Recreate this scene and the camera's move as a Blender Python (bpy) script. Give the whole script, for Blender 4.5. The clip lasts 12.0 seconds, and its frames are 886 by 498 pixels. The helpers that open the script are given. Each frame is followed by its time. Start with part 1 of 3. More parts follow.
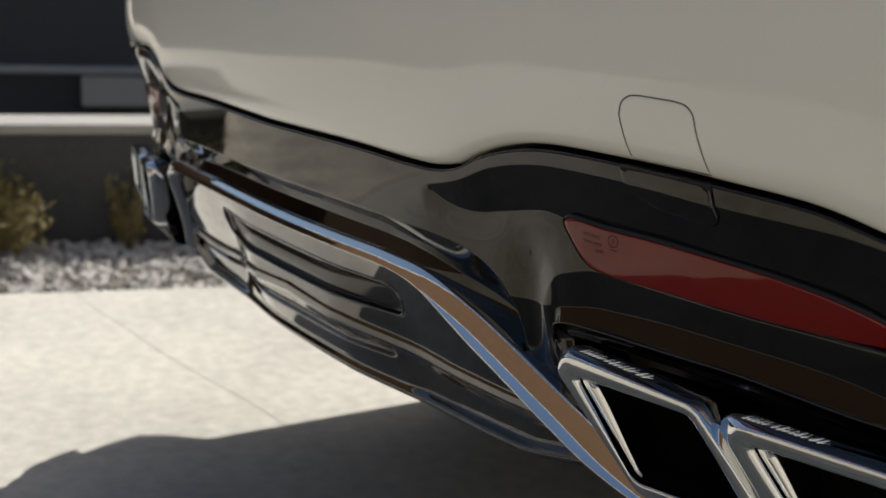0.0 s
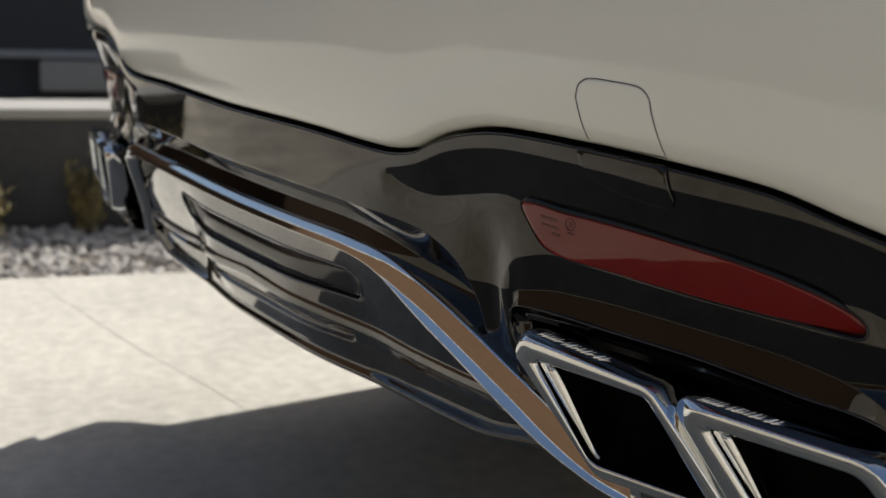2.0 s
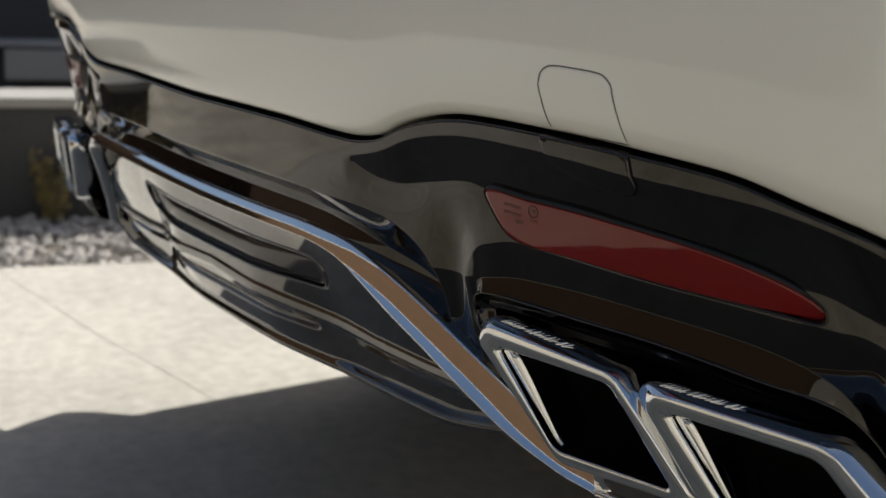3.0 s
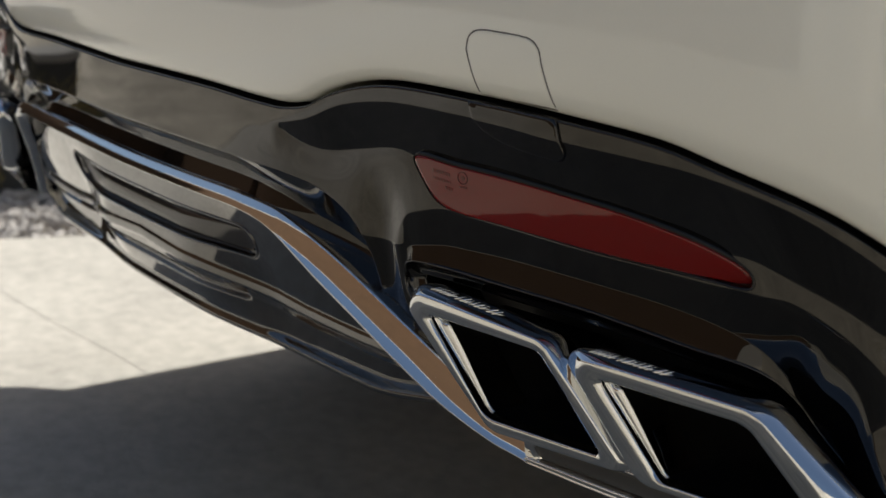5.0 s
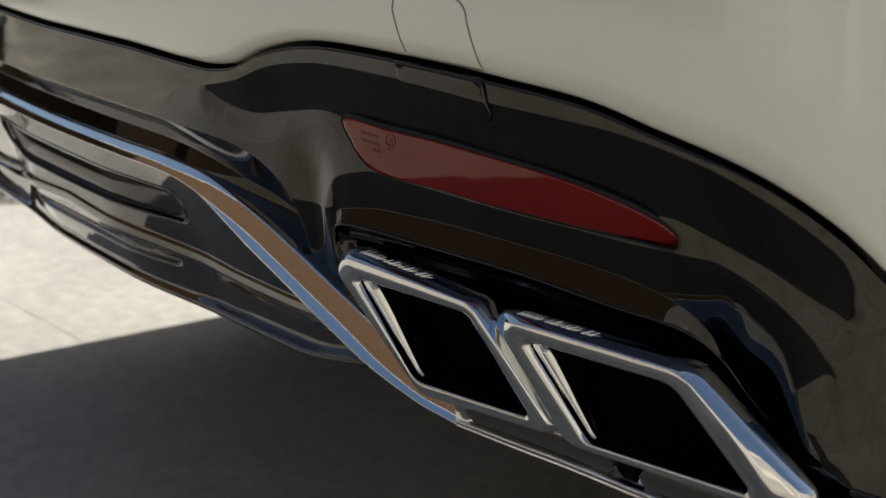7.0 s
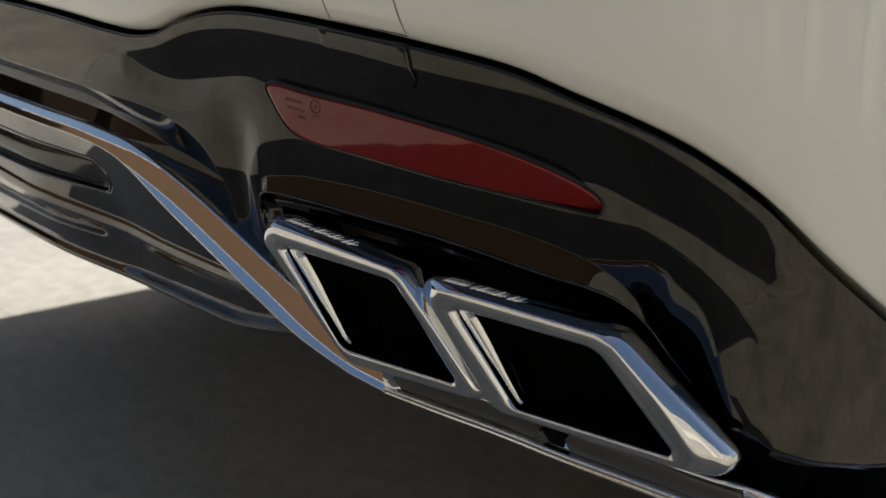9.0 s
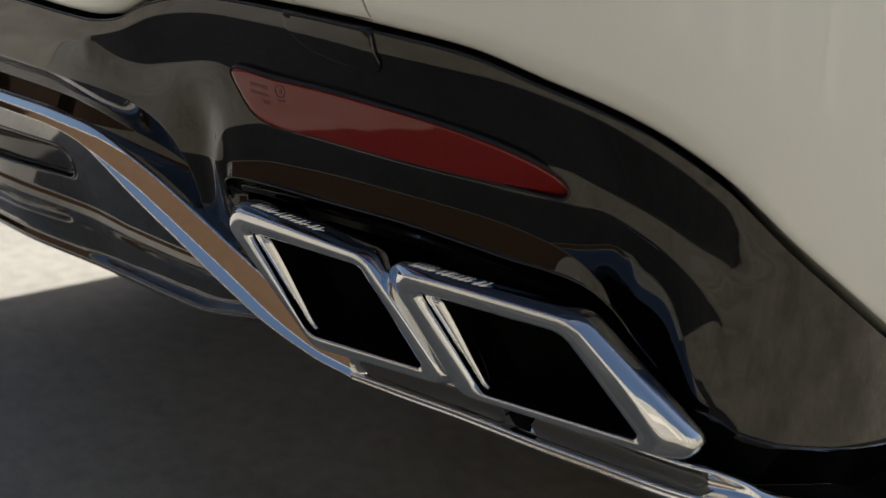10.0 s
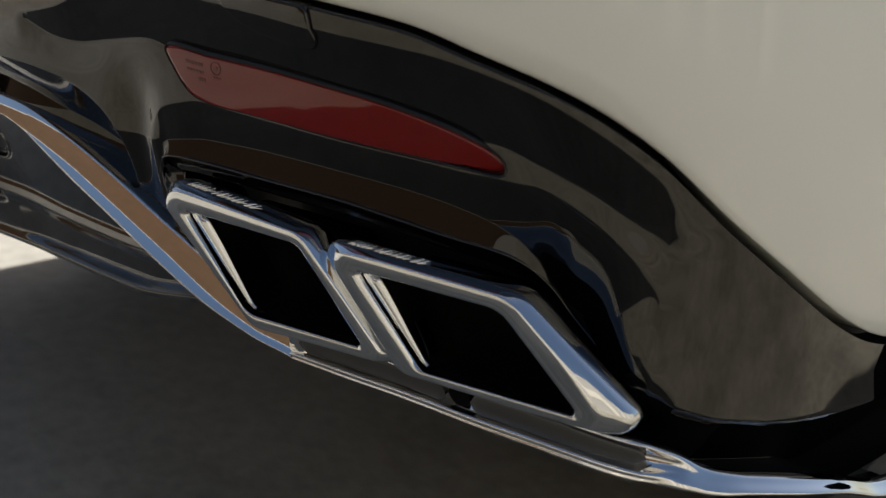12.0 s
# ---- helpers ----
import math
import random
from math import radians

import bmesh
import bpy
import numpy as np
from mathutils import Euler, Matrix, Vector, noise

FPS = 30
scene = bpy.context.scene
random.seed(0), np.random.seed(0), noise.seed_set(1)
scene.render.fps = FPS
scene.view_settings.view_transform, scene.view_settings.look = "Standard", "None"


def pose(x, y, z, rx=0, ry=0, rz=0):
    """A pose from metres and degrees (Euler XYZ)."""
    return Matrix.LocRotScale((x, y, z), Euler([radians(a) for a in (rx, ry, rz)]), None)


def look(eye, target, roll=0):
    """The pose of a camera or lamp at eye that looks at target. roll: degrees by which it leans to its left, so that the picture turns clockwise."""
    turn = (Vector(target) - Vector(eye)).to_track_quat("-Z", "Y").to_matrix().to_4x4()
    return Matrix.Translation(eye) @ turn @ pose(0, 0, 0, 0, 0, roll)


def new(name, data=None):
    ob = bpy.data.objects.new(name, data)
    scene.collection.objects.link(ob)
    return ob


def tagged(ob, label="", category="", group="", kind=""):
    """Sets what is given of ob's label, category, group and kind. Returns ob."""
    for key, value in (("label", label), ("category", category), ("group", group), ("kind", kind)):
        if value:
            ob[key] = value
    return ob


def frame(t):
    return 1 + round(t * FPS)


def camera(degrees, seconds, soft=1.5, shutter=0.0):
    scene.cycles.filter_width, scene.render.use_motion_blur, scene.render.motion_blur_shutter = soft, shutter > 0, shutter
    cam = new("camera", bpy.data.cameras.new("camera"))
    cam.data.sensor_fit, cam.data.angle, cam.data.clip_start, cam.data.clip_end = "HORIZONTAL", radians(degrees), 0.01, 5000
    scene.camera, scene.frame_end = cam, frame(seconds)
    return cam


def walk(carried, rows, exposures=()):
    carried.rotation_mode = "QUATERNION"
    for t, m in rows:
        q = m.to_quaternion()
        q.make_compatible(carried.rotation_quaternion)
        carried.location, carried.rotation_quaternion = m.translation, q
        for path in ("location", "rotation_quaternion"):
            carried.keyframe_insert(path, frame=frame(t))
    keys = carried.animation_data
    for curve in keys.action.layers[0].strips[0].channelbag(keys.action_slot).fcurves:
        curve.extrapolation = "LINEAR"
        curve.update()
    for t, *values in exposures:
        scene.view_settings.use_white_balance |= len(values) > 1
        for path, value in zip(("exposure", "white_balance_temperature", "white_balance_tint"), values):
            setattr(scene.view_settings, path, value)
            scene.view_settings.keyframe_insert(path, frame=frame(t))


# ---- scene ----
cam = camera(38.0, 12.0)
PATH = [
    (0, (1.3817, -0.5900, 0.7618), (0.5618, -0.0635, 0.5368), 2.25),
    (0.5, (1.3822, -0.5899, 0.7616), (0.5649, -0.0599, 0.5355), 2.31),
    (1, (1.3826, -0.5883, 0.7616), (0.5688, -0.0540, 0.5328), 2.31),
    (1.5, (1.3837, -0.5879, 0.7607), (0.5750, -0.0471, 0.5293), 2.43),
    (2, (1.3841, -0.5846, 0.7596), (0.5817, -0.0358, 0.5251), 2.54),
    (2.5, (1.3868, -0.5846, 0.7595), (0.5908, -0.0275, 0.5228), 2.64),
    (3, (1.3877, -0.5798, 0.7583), (0.6002, -0.0128, 0.5168), 2.68),
    (5, (1.3882, -0.5650, 0.7504), (0.6314, 0.0353, 0.4918), 3.12),
    (5.5, (1.3892, -0.5624, 0.7503), (0.6398, 0.0451, 0.4867), 3.20),
    (6, (1.3912, -0.5565, 0.7481), (0.6503, 0.0588, 0.4789), 3.28),
    (6.5, (1.3925, -0.5541, 0.7475), (0.6589, 0.0677, 0.4729), 3.32),
    (7, (1.3940, -0.5495, 0.7447), (0.6690, 0.0799, 0.4648), 3.45),
    (9, (1.3986, -0.5408, 0.7412), (0.7115, 0.1216, 0.4427), 3.94),
    (9.5, (1.4006, -0.5387, 0.7403), (0.7211, 0.1299, 0.4381), 4.03),
    (10, (1.4024, -0.5346, 0.7399), (0.7317, 0.1404, 0.4327), 4.13),
    (10.5, (1.4031, -0.5326, 0.7394), (0.7406, 0.1487, 0.4278), 4.21),
    (11, (1.4054, -0.5291, 0.7384), (0.7519, 0.1592, 0.4235), 4.33),
    (11.5, (1.4065, -0.5270, 0.7378), (0.7601, 0.1669, 0.4206), 4.43),
    (12, (1.4079, -0.5256, 0.7378), (0.7682, 0.1736, 0.4187), 4.53),
]
walk(cam, [(t, look(eye, target, roll)) for t, eye, target, roll in PATH], [(0.0, 0.49, 6550, 8), (12.0, 0.50, 6550, 8)])
cam.data.dof.use_dof = True
cam.data.dof.focus_distance = 1.12
cam.data.dof.aperture_fstop = 6.7

# ---- light ----
GROUND = -0.14  # the heights of the car are counted from just under its bumper
SUN_TO = Vector((-0.52, 0.75, 1.0)).normalized()
world = bpy.data.worlds.new("sky")
scene.world = world
world.use_nodes = True
wn = world.node_tree.nodes
sky = wn.new("ShaderNodeTexSky")
sky.sky_type = "NISHITA"
sky.sun_disc = False
sky.dust_density = 2.5
sky.sun_elevation = math.asin(SUN_TO.z)
sky.sun_rotation = math.atan2(SUN_TO.x, SUN_TO.y)
wn["Background"].inputs[1].default_value = 0.072
world.node_tree.links.new(sky.outputs[0], wn["Background"].inputs[0])
sun = new("sun", bpy.data.lights.new("sun", "SUN"))
sun.data.energy = 4.3
sun.data.angle = radians(0.6)
sun.data.color = (1.0, 0.965, 0.92)
sun.matrix_world = look(SUN_TO * 20, (0, 0, 0))


# ---- materials ----
def material(name, colour, rough=0.5, metal=0.0, coat=0.0, spread=0.0, scale=20.0, bump=0.0, bump_scale=200.0, ior=1.5, fine=4.0):
    """A principled material with a colour that varies at two scales and fine relief."""
    m = bpy.data.materials.new(name)
    m.use_nodes = True
    n, link = m.node_tree.nodes, m.node_tree.links.new
    p = n["Principled BSDF"]
    p.inputs["Base Color"].default_value = (*colour, 1)
    p.inputs["Roughness"].default_value = rough
    p.inputs["Metallic"].default_value = metal
    p.inputs["IOR"].default_value = ior
    p.inputs["Coat Weight"].default_value = coat
    p.inputs["Coat Roughness"].default_value = 0.02
    p.inputs["Coat IOR"].default_value = 1.58
    place = n.new("ShaderNodeTexCoord")
    if spread:
        big, small = n.new("ShaderNodeTexNoise"), n.new("ShaderNodeTexNoise")
        big.inputs["Scale"].default_value, small.inputs["Scale"].default_value = scale, scale * 13
        big.inputs["Detail"].default_value = small.inputs["Detail"].default_value = 5
        both, ramp = n.new("ShaderNodeMath"), n.new("ShaderNodeMapRange")
        both.operation = "ADD"
        ramp.inputs["From Min"].default_value, ramp.inputs["From Max"].default_value = 0.6, 1.4
        ramp.inputs["To Min"].default_value, ramp.inputs["To Max"].default_value = 1 - spread, 1 + spread
        mix = n.new("ShaderNodeVectorMath")
        mix.operation = "SCALE"
        mix.inputs[0].default_value = colour
        for a in (big, small):
            link(place.outputs["Object"], a.inputs["Vector"])
        link(big.outputs["Fac"], both.inputs[0])
        link(small.outputs["Fac"], both.inputs[1])
        link(both.outputs[0], ramp.inputs["Value"])
        link(ramp.outputs[0], mix.inputs["Scale"])
        link(mix.outputs[0], p.inputs["Base Color"])
    if bump:
        grain, relief = n.new("ShaderNodeTexNoise"), n.new("ShaderNodeBump")
        grain.inputs["Scale"].default_value, grain.inputs["Detail"].default_value = bump_scale, fine
        relief.inputs["Strength"].default_value, relief.inputs["Distance"].default_value = bump, 0.01
        link(place.outputs["Object"], grain.inputs["Vector"])
        link(grain.outputs["Fac"], relief.inputs["Height"])
        link(relief.outputs[0], p.inputs["Normal"])
        link(relief.outputs[0], p.inputs["Coat Normal"])
    return m


WHITE = material("white_paint", (0.77, 0.79, 0.745), 0.35, 0.0, 1.0, 0.02, 900.0)
BLACK = material("gloss_black", (0.0024, 0.0024, 0.0026), 0.02, coat=1.0, bump=0.14, bump_scale=9.0, ior=1.1, fine=0.0)
DIFFUSER = material("gloss_diffuser", (0.006, 0.006, 0.0055), 0.03, coat=1.0, ior=1.68)
SMOKED = material("smoked_lens", (0.02, 0.02, 0.021), 0.12, ior=1.6)
MATT = material("dark_plastic", (0.008, 0.008, 0.008), 0.5)
GAP = material("shadowed_gap", (0.10, 0.10, 0.097), 0.6)
CHROME = material("chrome", (0.80, 0.81, 0.82), 0.035, 1.0)
SATIN = material("polished_steel", (0.74, 0.76, 0.78), 0.05, 1.0)
INLAY = material("satin_dark_grey", (0.10, 0.10, 0.097), 0.33, 0.5)
SURROUND = material("black_surround", (0.004, 0.004, 0.004), 0.3)
SOOT = material("soot_black", (0.003, 0.003, 0.003), 0.7, ior=1.15)
STEEL = material("dark_steel", (0.03, 0.03, 0.03), 0.5, 0.6)
RED = material("red_reflector", (0.15, 0.004, 0.003), 0.05, bump=0.11, bump_scale=16.0, ior=1.55, fine=1.0)
WINE = material("dark_red", (0.085, 0.004, 0.004), 0.3)
CONCRETE = material("concrete", (0.435, 0.41, 0.36), 0.9, 0, 0, 0.26, 2.2, 0.16, 70.0)
GRAVEL = material("gravel_stone", (0.42, 0.39, 0.36), 0.9, 0, 0, 0.35, 25.0)
CRACK = material("crack", (0.31, 0.295, 0.265), 0.95)
SOIL = material("soil", (0.20, 0.17, 0.14), 0.95, 0, 0, 0.3, 6.0)
DARKWALL = material("dark_wall", (0.047, 0.047, 0.047), 0.8, 0, 0, 0.25, 6.0, 0.2, 40.0)
CAP = material("pale_cap", (0.32, 0.305, 0.28), 0.8, 0, 0, 0.1, 8.0)
STONE = material("grey_stone", (0.30, 0.30, 0.31), 0.8, 0, 0, 0.1, 6.0)
SHED = material("slate_paint", (0.022, 0.024, 0.030), 0.6, 0, 0, 0.1, 4.0)
RUBBER = material("rubber", (0.02, 0.02, 0.02), 0.8)
TAN = material("tan_stucco", (0.098, 0.053, 0.025), 0.9, 0, 0, 0.15, 4.0)
CREAM = material("cream_stucco", (0.66, 0.60, 0.50), 0.9, 0, 0, 0.08, 3.0)
TAUPE = material("taupe_render", (0.40, 0.375, 0.33), 0.9, 0, 0, 0.12, 3.0)
LEAF = material("dry_leaf", (0.20, 0.155, 0.05), 0.7, 0, 0, 0.5, 30.0)


def browned(name, base, brown_tint, start, end):
    """Concrete whose pale colour gives way, unevenly, to a browner, darker and more blotched one along its own x."""
    m = base.copy()
    m.name = name
    n, link = m.node_tree.nodes, m.node_tree.links.new
    p = n["Principled BSDF"]
    pale = p.inputs["Base Color"].links[0].from_socket
    place, split, blot, add, ramp, tint, mix = (n.new("ShaderNode" + k) for k in ("TexCoord", "SeparateXYZ", "TexNoise", "Math", "MapRange", "VectorMath", "Mix"))
    blot.inputs["Scale"].default_value, blot.inputs["Detail"].default_value = 1.6, 6
    add.operation, tint.operation, mix.data_type = "ADD", "MULTIPLY", "RGBA"
    tint.inputs[1].default_value = brown_tint
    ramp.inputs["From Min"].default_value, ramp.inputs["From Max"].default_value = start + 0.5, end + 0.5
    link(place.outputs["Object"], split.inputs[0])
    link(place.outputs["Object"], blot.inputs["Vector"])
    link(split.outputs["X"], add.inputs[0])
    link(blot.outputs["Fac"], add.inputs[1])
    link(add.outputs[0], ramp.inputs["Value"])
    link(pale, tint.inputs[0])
    mottle, depth, shade = (n.new("ShaderNode" + k) for k in ("TexNoise", "MapRange", "VectorMath"))
    mottle.inputs["Scale"].default_value, mottle.inputs["Detail"].default_value, mottle.inputs["Roughness"].default_value = 3.2, 9, 0.72
    depth.inputs["From Min"].default_value, depth.inputs["From Max"].default_value = 0.36, 0.64
    depth.inputs["To Min"].default_value, depth.inputs["To Max"].default_value = 0.72, 1.24
    shade.operation = "SCALE"
    link(place.outputs["Object"], mottle.inputs["Vector"])
    link(mottle.outputs["Fac"], depth.inputs["Value"])
    link(tint.outputs[0], shade.inputs[0])
    link(depth.outputs[0], shade.inputs["Scale"])
    link(ramp.outputs[0], mix.inputs[0])
    link(pale, mix.inputs[6])
    link(shade.outputs[0], mix.inputs[7])
    link(mix.outputs[2], p.inputs["Base Color"])
    return m


# pale near the slab's edge, browner and darker from about a metre in
DRIVE = browned("browned_concrete", CONCRETE, (0.71, 0.665, 0.575), 1.1, 2.6)
STREET = browned("blotched_concrete", CONCRETE, (1.0, 0.96, 0.89), -90, -80)


# ---- helpers of this scene ----
def mesh_of(name, verts, faces, mat, smooth=True):
    me = bpy.data.meshes.new(name)
    me.from_pydata([tuple(map(float, v)) for v in verts], [], [tuple(map(int, f)) for f in faces])
    me.materials.append(mat)
    if smooth:
        me.polygons.foreach_set("use_smooth", [True] * len(me.polygons))
    me.update()
    return me


def part(name, me, parent=None, label=""):
    ob = new(name, me)
    ob.parent = parent
    return tagged(ob, label)


def box(name, lo, hi, mat, bevel=0.0):
    bm = bmesh.new()
    bmesh.ops.create_cube(bm, size=1)
    for v in bm.verts:
        v.co = [lo[k] + (v.co[k] + 0.5) * (hi[k] - lo[k]) for k in range(3)]
    if bevel:
        bmesh.ops.bevel(bm, geom=bm.edges[:], offset=bevel, segments=2, affect="EDGES")
    me = bpy.data.meshes.new(name)
    bm.to_mesh(me)
    bm.free()
    me.materials.append(mat)
    return me


def spline(points, n=12, closed=False):
    """A centripetal Catmull-Rom curve through the points, n steps a span."""
    p = np.array(points, float)
    p = np.vstack([p[-1], p, p[0], p[1]]) if closed else np.vstack([2 * p[0] - p[1], p, 2 * p[-1] - p[-2]])
    out = []
    for i in range(1, len(p) - 2):
        q = p[i - 1 : i + 3]
        k = np.r_[0, np.cumsum(np.maximum(np.linalg.norm(np.diff(q, axis=0), axis=1), 1e-6) ** 0.5)]
        for t in np.linspace(k[1], k[2], n, endpoint=False):
            a = [(k[j + 1] - t) / (k[j + 1] - k[j]) * q[j] + (t - k[j]) / (k[j + 1] - k[j]) * q[j + 1] for j in range(3)]
            b = [(k[j + 2] - t) / (k[j + 2] - k[j]) * a[j] + (t - k[j]) / (k[j + 2] - k[j]) * a[j + 1] for j in range(2)]
            out.append((k[2] - t) / (k[2] - k[1]) * b[0] + (t - k[1]) / (k[2] - k[1]) * b[1])
    if not closed:
        out.append(p[-2])
    return np.array(out)


def step(x, a, b):
    """0 below a, 1 above b, smooth between."""
    t = np.clip((np.asarray(x, float) - a) / (b - a), 0, 1)
    return t * t * (3 - 2 * t)


def inside(s, z, loop):
    """Signed distance to a closed outline, positive inside, for arrays s, z."""
    pts = np.stack([s, z], -1)
    best, odd = np.full(s.shape, 9.0), np.zeros(s.shape, bool)
    for a, b in zip(loop, np.roll(loop, -1, 0)):
        e = b - a
        k = np.clip(((pts - a) @ e) / max(e @ e, 1e-12), 0, 1)
        best = np.minimum(best, np.hypot(*np.moveaxis(pts - a - k[..., None] * e, -1, 0)))
        cross = (a[1] > z) != (b[1] > z)
        if abs(e[1]) > 1e-12:
            odd ^= cross & (s < a[0] + (z - a[1]) / e[1] * e[0])
    return np.where(odd, best, -best)


# The plan of the car's rear: s runs along it from the left side round to the right side, 0 in the middle.
HALF = [(0, 0.057), (0.2, 0.062), (0.42, 0.078), (0.58, 0.104), (0.72, 0.140), (0.84, 0.19), (0.92, 0.258), (0.966, 0.35), (0.985, 0.47), (0.99, 0.75), (0.99, 1.6), (0.985, 3.0), (0.95, 4.2), (0.80, 4.75)]
RING = spline([(-x, y) for x, y in HALF[:0:-1]] + HALF, 60)
ALONG = np.r_[0, np.cumsum(np.hypot(*np.diff(RING, axis=0).T))]
ALONG -= ALONG[-1] / 2
OUT = np.gradient(RING, ALONG, axis=0)
OUT = np.stack([OUT[:, 1], -OUT[:, 0]], 1) / np.hypot(*OUT.T)[:, None]


def place(s, z, off):
    """World places for plan lengths s, heights z and distances off outwards."""
    s, z, off = np.broadcast_arrays(*(np.asarray(v, float) for v in (s, z, off)))
    xy = [np.interp(s, ALONG, RING[:, k]) + off * np.interp(s, ALONG, OUT[:, k]) for k in (0, 1)]
    return np.stack([*xy, z], -1)


def sheet(name, grid, mat):
    """A mesh from a grid of places (rows, columns, 3)."""
    r, c = grid.shape[:2]
    i = np.arange(r * c).reshape(r, c)
    faces = np.stack([i[:-1, :-1], i[:-1, 1:], i[1:, 1:], i[1:, :-1]], -1).reshape(-1, 4)
    return mesh_of(name, grid.reshape(-1, 3), faces, mat)


SEAM = spline([(0, 0.561), (0.2, 0.563), (0.3, 0.561), (0.345, 0.562), (0.38, 0.569), (0.41, 0.583), (0.448, 0.595), (0.49, 0.602), (0.6, 0.602),
               (0.675, 0.598), (0.756, 0.590), (0.807, 0.577), (0.86, 0.562), (0.9, 0.546), (0.944, 0.520), (1.0, 0.473), (1.054, 0.432), (1.126, 0.382),
               (1.19, 0.352), (1.25, 0.342), (1.32, 0.38), (1.45, 0.50), (1.6, 0.55)], 10)


def seam(s):
    return np.interp(np.abs(s), SEAM[:, 0], SEAM[:, 1])


def spaced(*runs):
    """Plan lengths with a spacing of its own for each run (from, to, spacing)."""
    out = [np.arange(a, b, d) for a, b, d in runs]
    out = np.concatenate(out + [[runs[-1][1]]])
    return out[np.r_[True, np.diff(out) > 1e-5]]


def patch(name, loop, lift, depth, mat, mirror=1, under=None, dome=0.0006):
    """A slab that lies lift above a surface (under(s, z), or the plan) with that outline: a domed face and a rim."""
    mid = loop.mean(0)
    sizes = [1, 1, 0.985, 0.96, *np.linspace(0.92, 0.02, 15)]
    rings = [loop * k + mid * (1 - k) for k in sizes]
    lifts = [-depth, lift * 0.4, lift * 0.85, lift, *(lift + dome * (1 - k * k) for k in sizes[4:])]
    rows = []
    for r, o in zip(rings, lifts):
        ground_ = under(r[:, 0], r[:, 1]) if under else 0.0
        rows.append(place(mirror * r[:, 0], r[:, 1], o + ground_))
    grid, n = np.array(rows), len(loop)
    faces = [(k * n + i, k * n + (i + 1) % n, (k + 1) * n + (i + 1) % n, (k + 1) * n + i) for k in range(len(sizes) - 1) for i in range(n)]
    faces.append(tuple((len(sizes) - 1) * n + i for i in range(n)))
    return mesh_of(name, grid.reshape(-1, 3), faces if mirror > 0 else [f[::-1] for f in faces], mat)


def loft(name, rings, mat, cap=False, flip=False):
    n = len(rings[0])
    verts = np.vstack(rings)
    faces = [(k * n + i, k * n + (i + 1) % n, (k + 1) * n + (i + 1) % n, (k + 1) * n + i) for k in range(len(rings) - 1) for i in range(n)]
    if cap:
        faces.append(tuple((len(rings) - 1) * n + i for i in range(n)))
    return mesh_of(name, verts, [f[::-1] for f in faces] if flip else faces, mat)


def inset(loop, d):
    t = np.roll(loop, -1, 0) - np.roll(loop, 1, 0)
    t /= np.linalg.norm(t, axis=1)[:, None]
    return loop + d * np.stack([t[:, 1], -t[:, 0]], 1)


def ring(name, loop, width, lift, under, mat):
    """A narrow closed band along an outline."""
    rows = []
    for d, o in ((-width / 2, 0.0), (-width / 2, 1.0), (width / 2, 1.0), (width / 2, 0.0)):
        r = inset(loop, d)
        rows.append(place(r[:, 0], r[:, 1], under(r[:, 0], r[:, 1]) + lift * o - 0.002 * (1 - o)))
    grid, n = np.array(rows), len(loop)
    faces = [(k * n + i, k * n + (i + 1) % n, (k + 1) * n + (i + 1) % n, (k + 1) * n + i) for k in range(3) for i in range(n)]
    return mesh_of(name, grid.reshape(-1, 3), faces, mat)


def dense(points, gap=0.003):
    """An outline with straight sides, in even small steps."""
    p = np.array(points, float)
    out = []
    for a, b in zip(p, np.roll(p, -1, 0)):
        k = max(1, int(np.linalg.norm(b - a) / gap))
        out += [a + (b - a) * i / k for i in range(k)]
    return np.array(out)


# ---- car ----
car = tagged(new("car"), "white car with gloss black and chrome bumper, parked on concrete", "car")

# painted bumper cover
cols = spaced((-1.45, -0.3, 0.012), (-0.3, 0.3, 0.008), (0.3, 1.1, 0.005), (1.1, 1.45, 0.01))
low = seam(cols)
rise = np.r_[-0.003, 0.0, 0.0, 0.0015, 0.004, 0.008, 0.013, 0.020, 0.03, 0.05, 0.08, 0.12, 0.17, 0.22, 0.28, 0.34]
roll = np.r_[-0.022, 0.000, 0.004, 0.008, 0.011, 0.0135, 0.0155, 0.0175, 0.0192, 0.0208, 0.0213, 0.0203, 0.0175, 0.0128, 0.005, -0.008]
fill = np.linspace(0, 1, len(rise))
zz = low[None] + rise[:, None] + (step(rise, 0.05, 0.34)[:, None]) * (0.561 - low)[None]
part("bumper_cover", sheet("bumper_cover", place(cols[None], zz, roll[:, None] + (0.0195 - roll[:, None]) * ((rise > -0.001) & (rise < 0.031))[:, None] * 0.75 * step(cols, 0.82, 1.05)[None]), WHITE), car, "satin white painted bumper cover")

# the line and width of the chrome strip over the diffuser
BEND = [(0.0, 0.443), (0.15, 0.444), (0.25, 0.444), (0.31, 0.437), (0.36, 0.4185), (0.42, 0.3905), (0.49, 0.3525), (0.55, 0.320), (0.60, 0.2995), (0.632, 0.2888)]
FAR_BEND = [(0.515, 0.292), (0.505, 0.32), (0.49, 0.36), (0.47, 0.40), (0.445, 0.430), (0.39, 0.442), (0.25, 0.444), (0.15, 0.444)]
line = spline([(-s, z) for s, z in FAR_BEND] + BEND, 10)
strip_width = 0.017 + 0.017 * step(line[:, 0], 0.24, 0.42) - 0.005 * step(line[:, 0], 0.53, 0.62)
HERE = line[:, 0] >= 0
side_way = np.gradient(line, axis=0)
side_way /= np.linalg.norm(side_way, axis=1)[:, None]
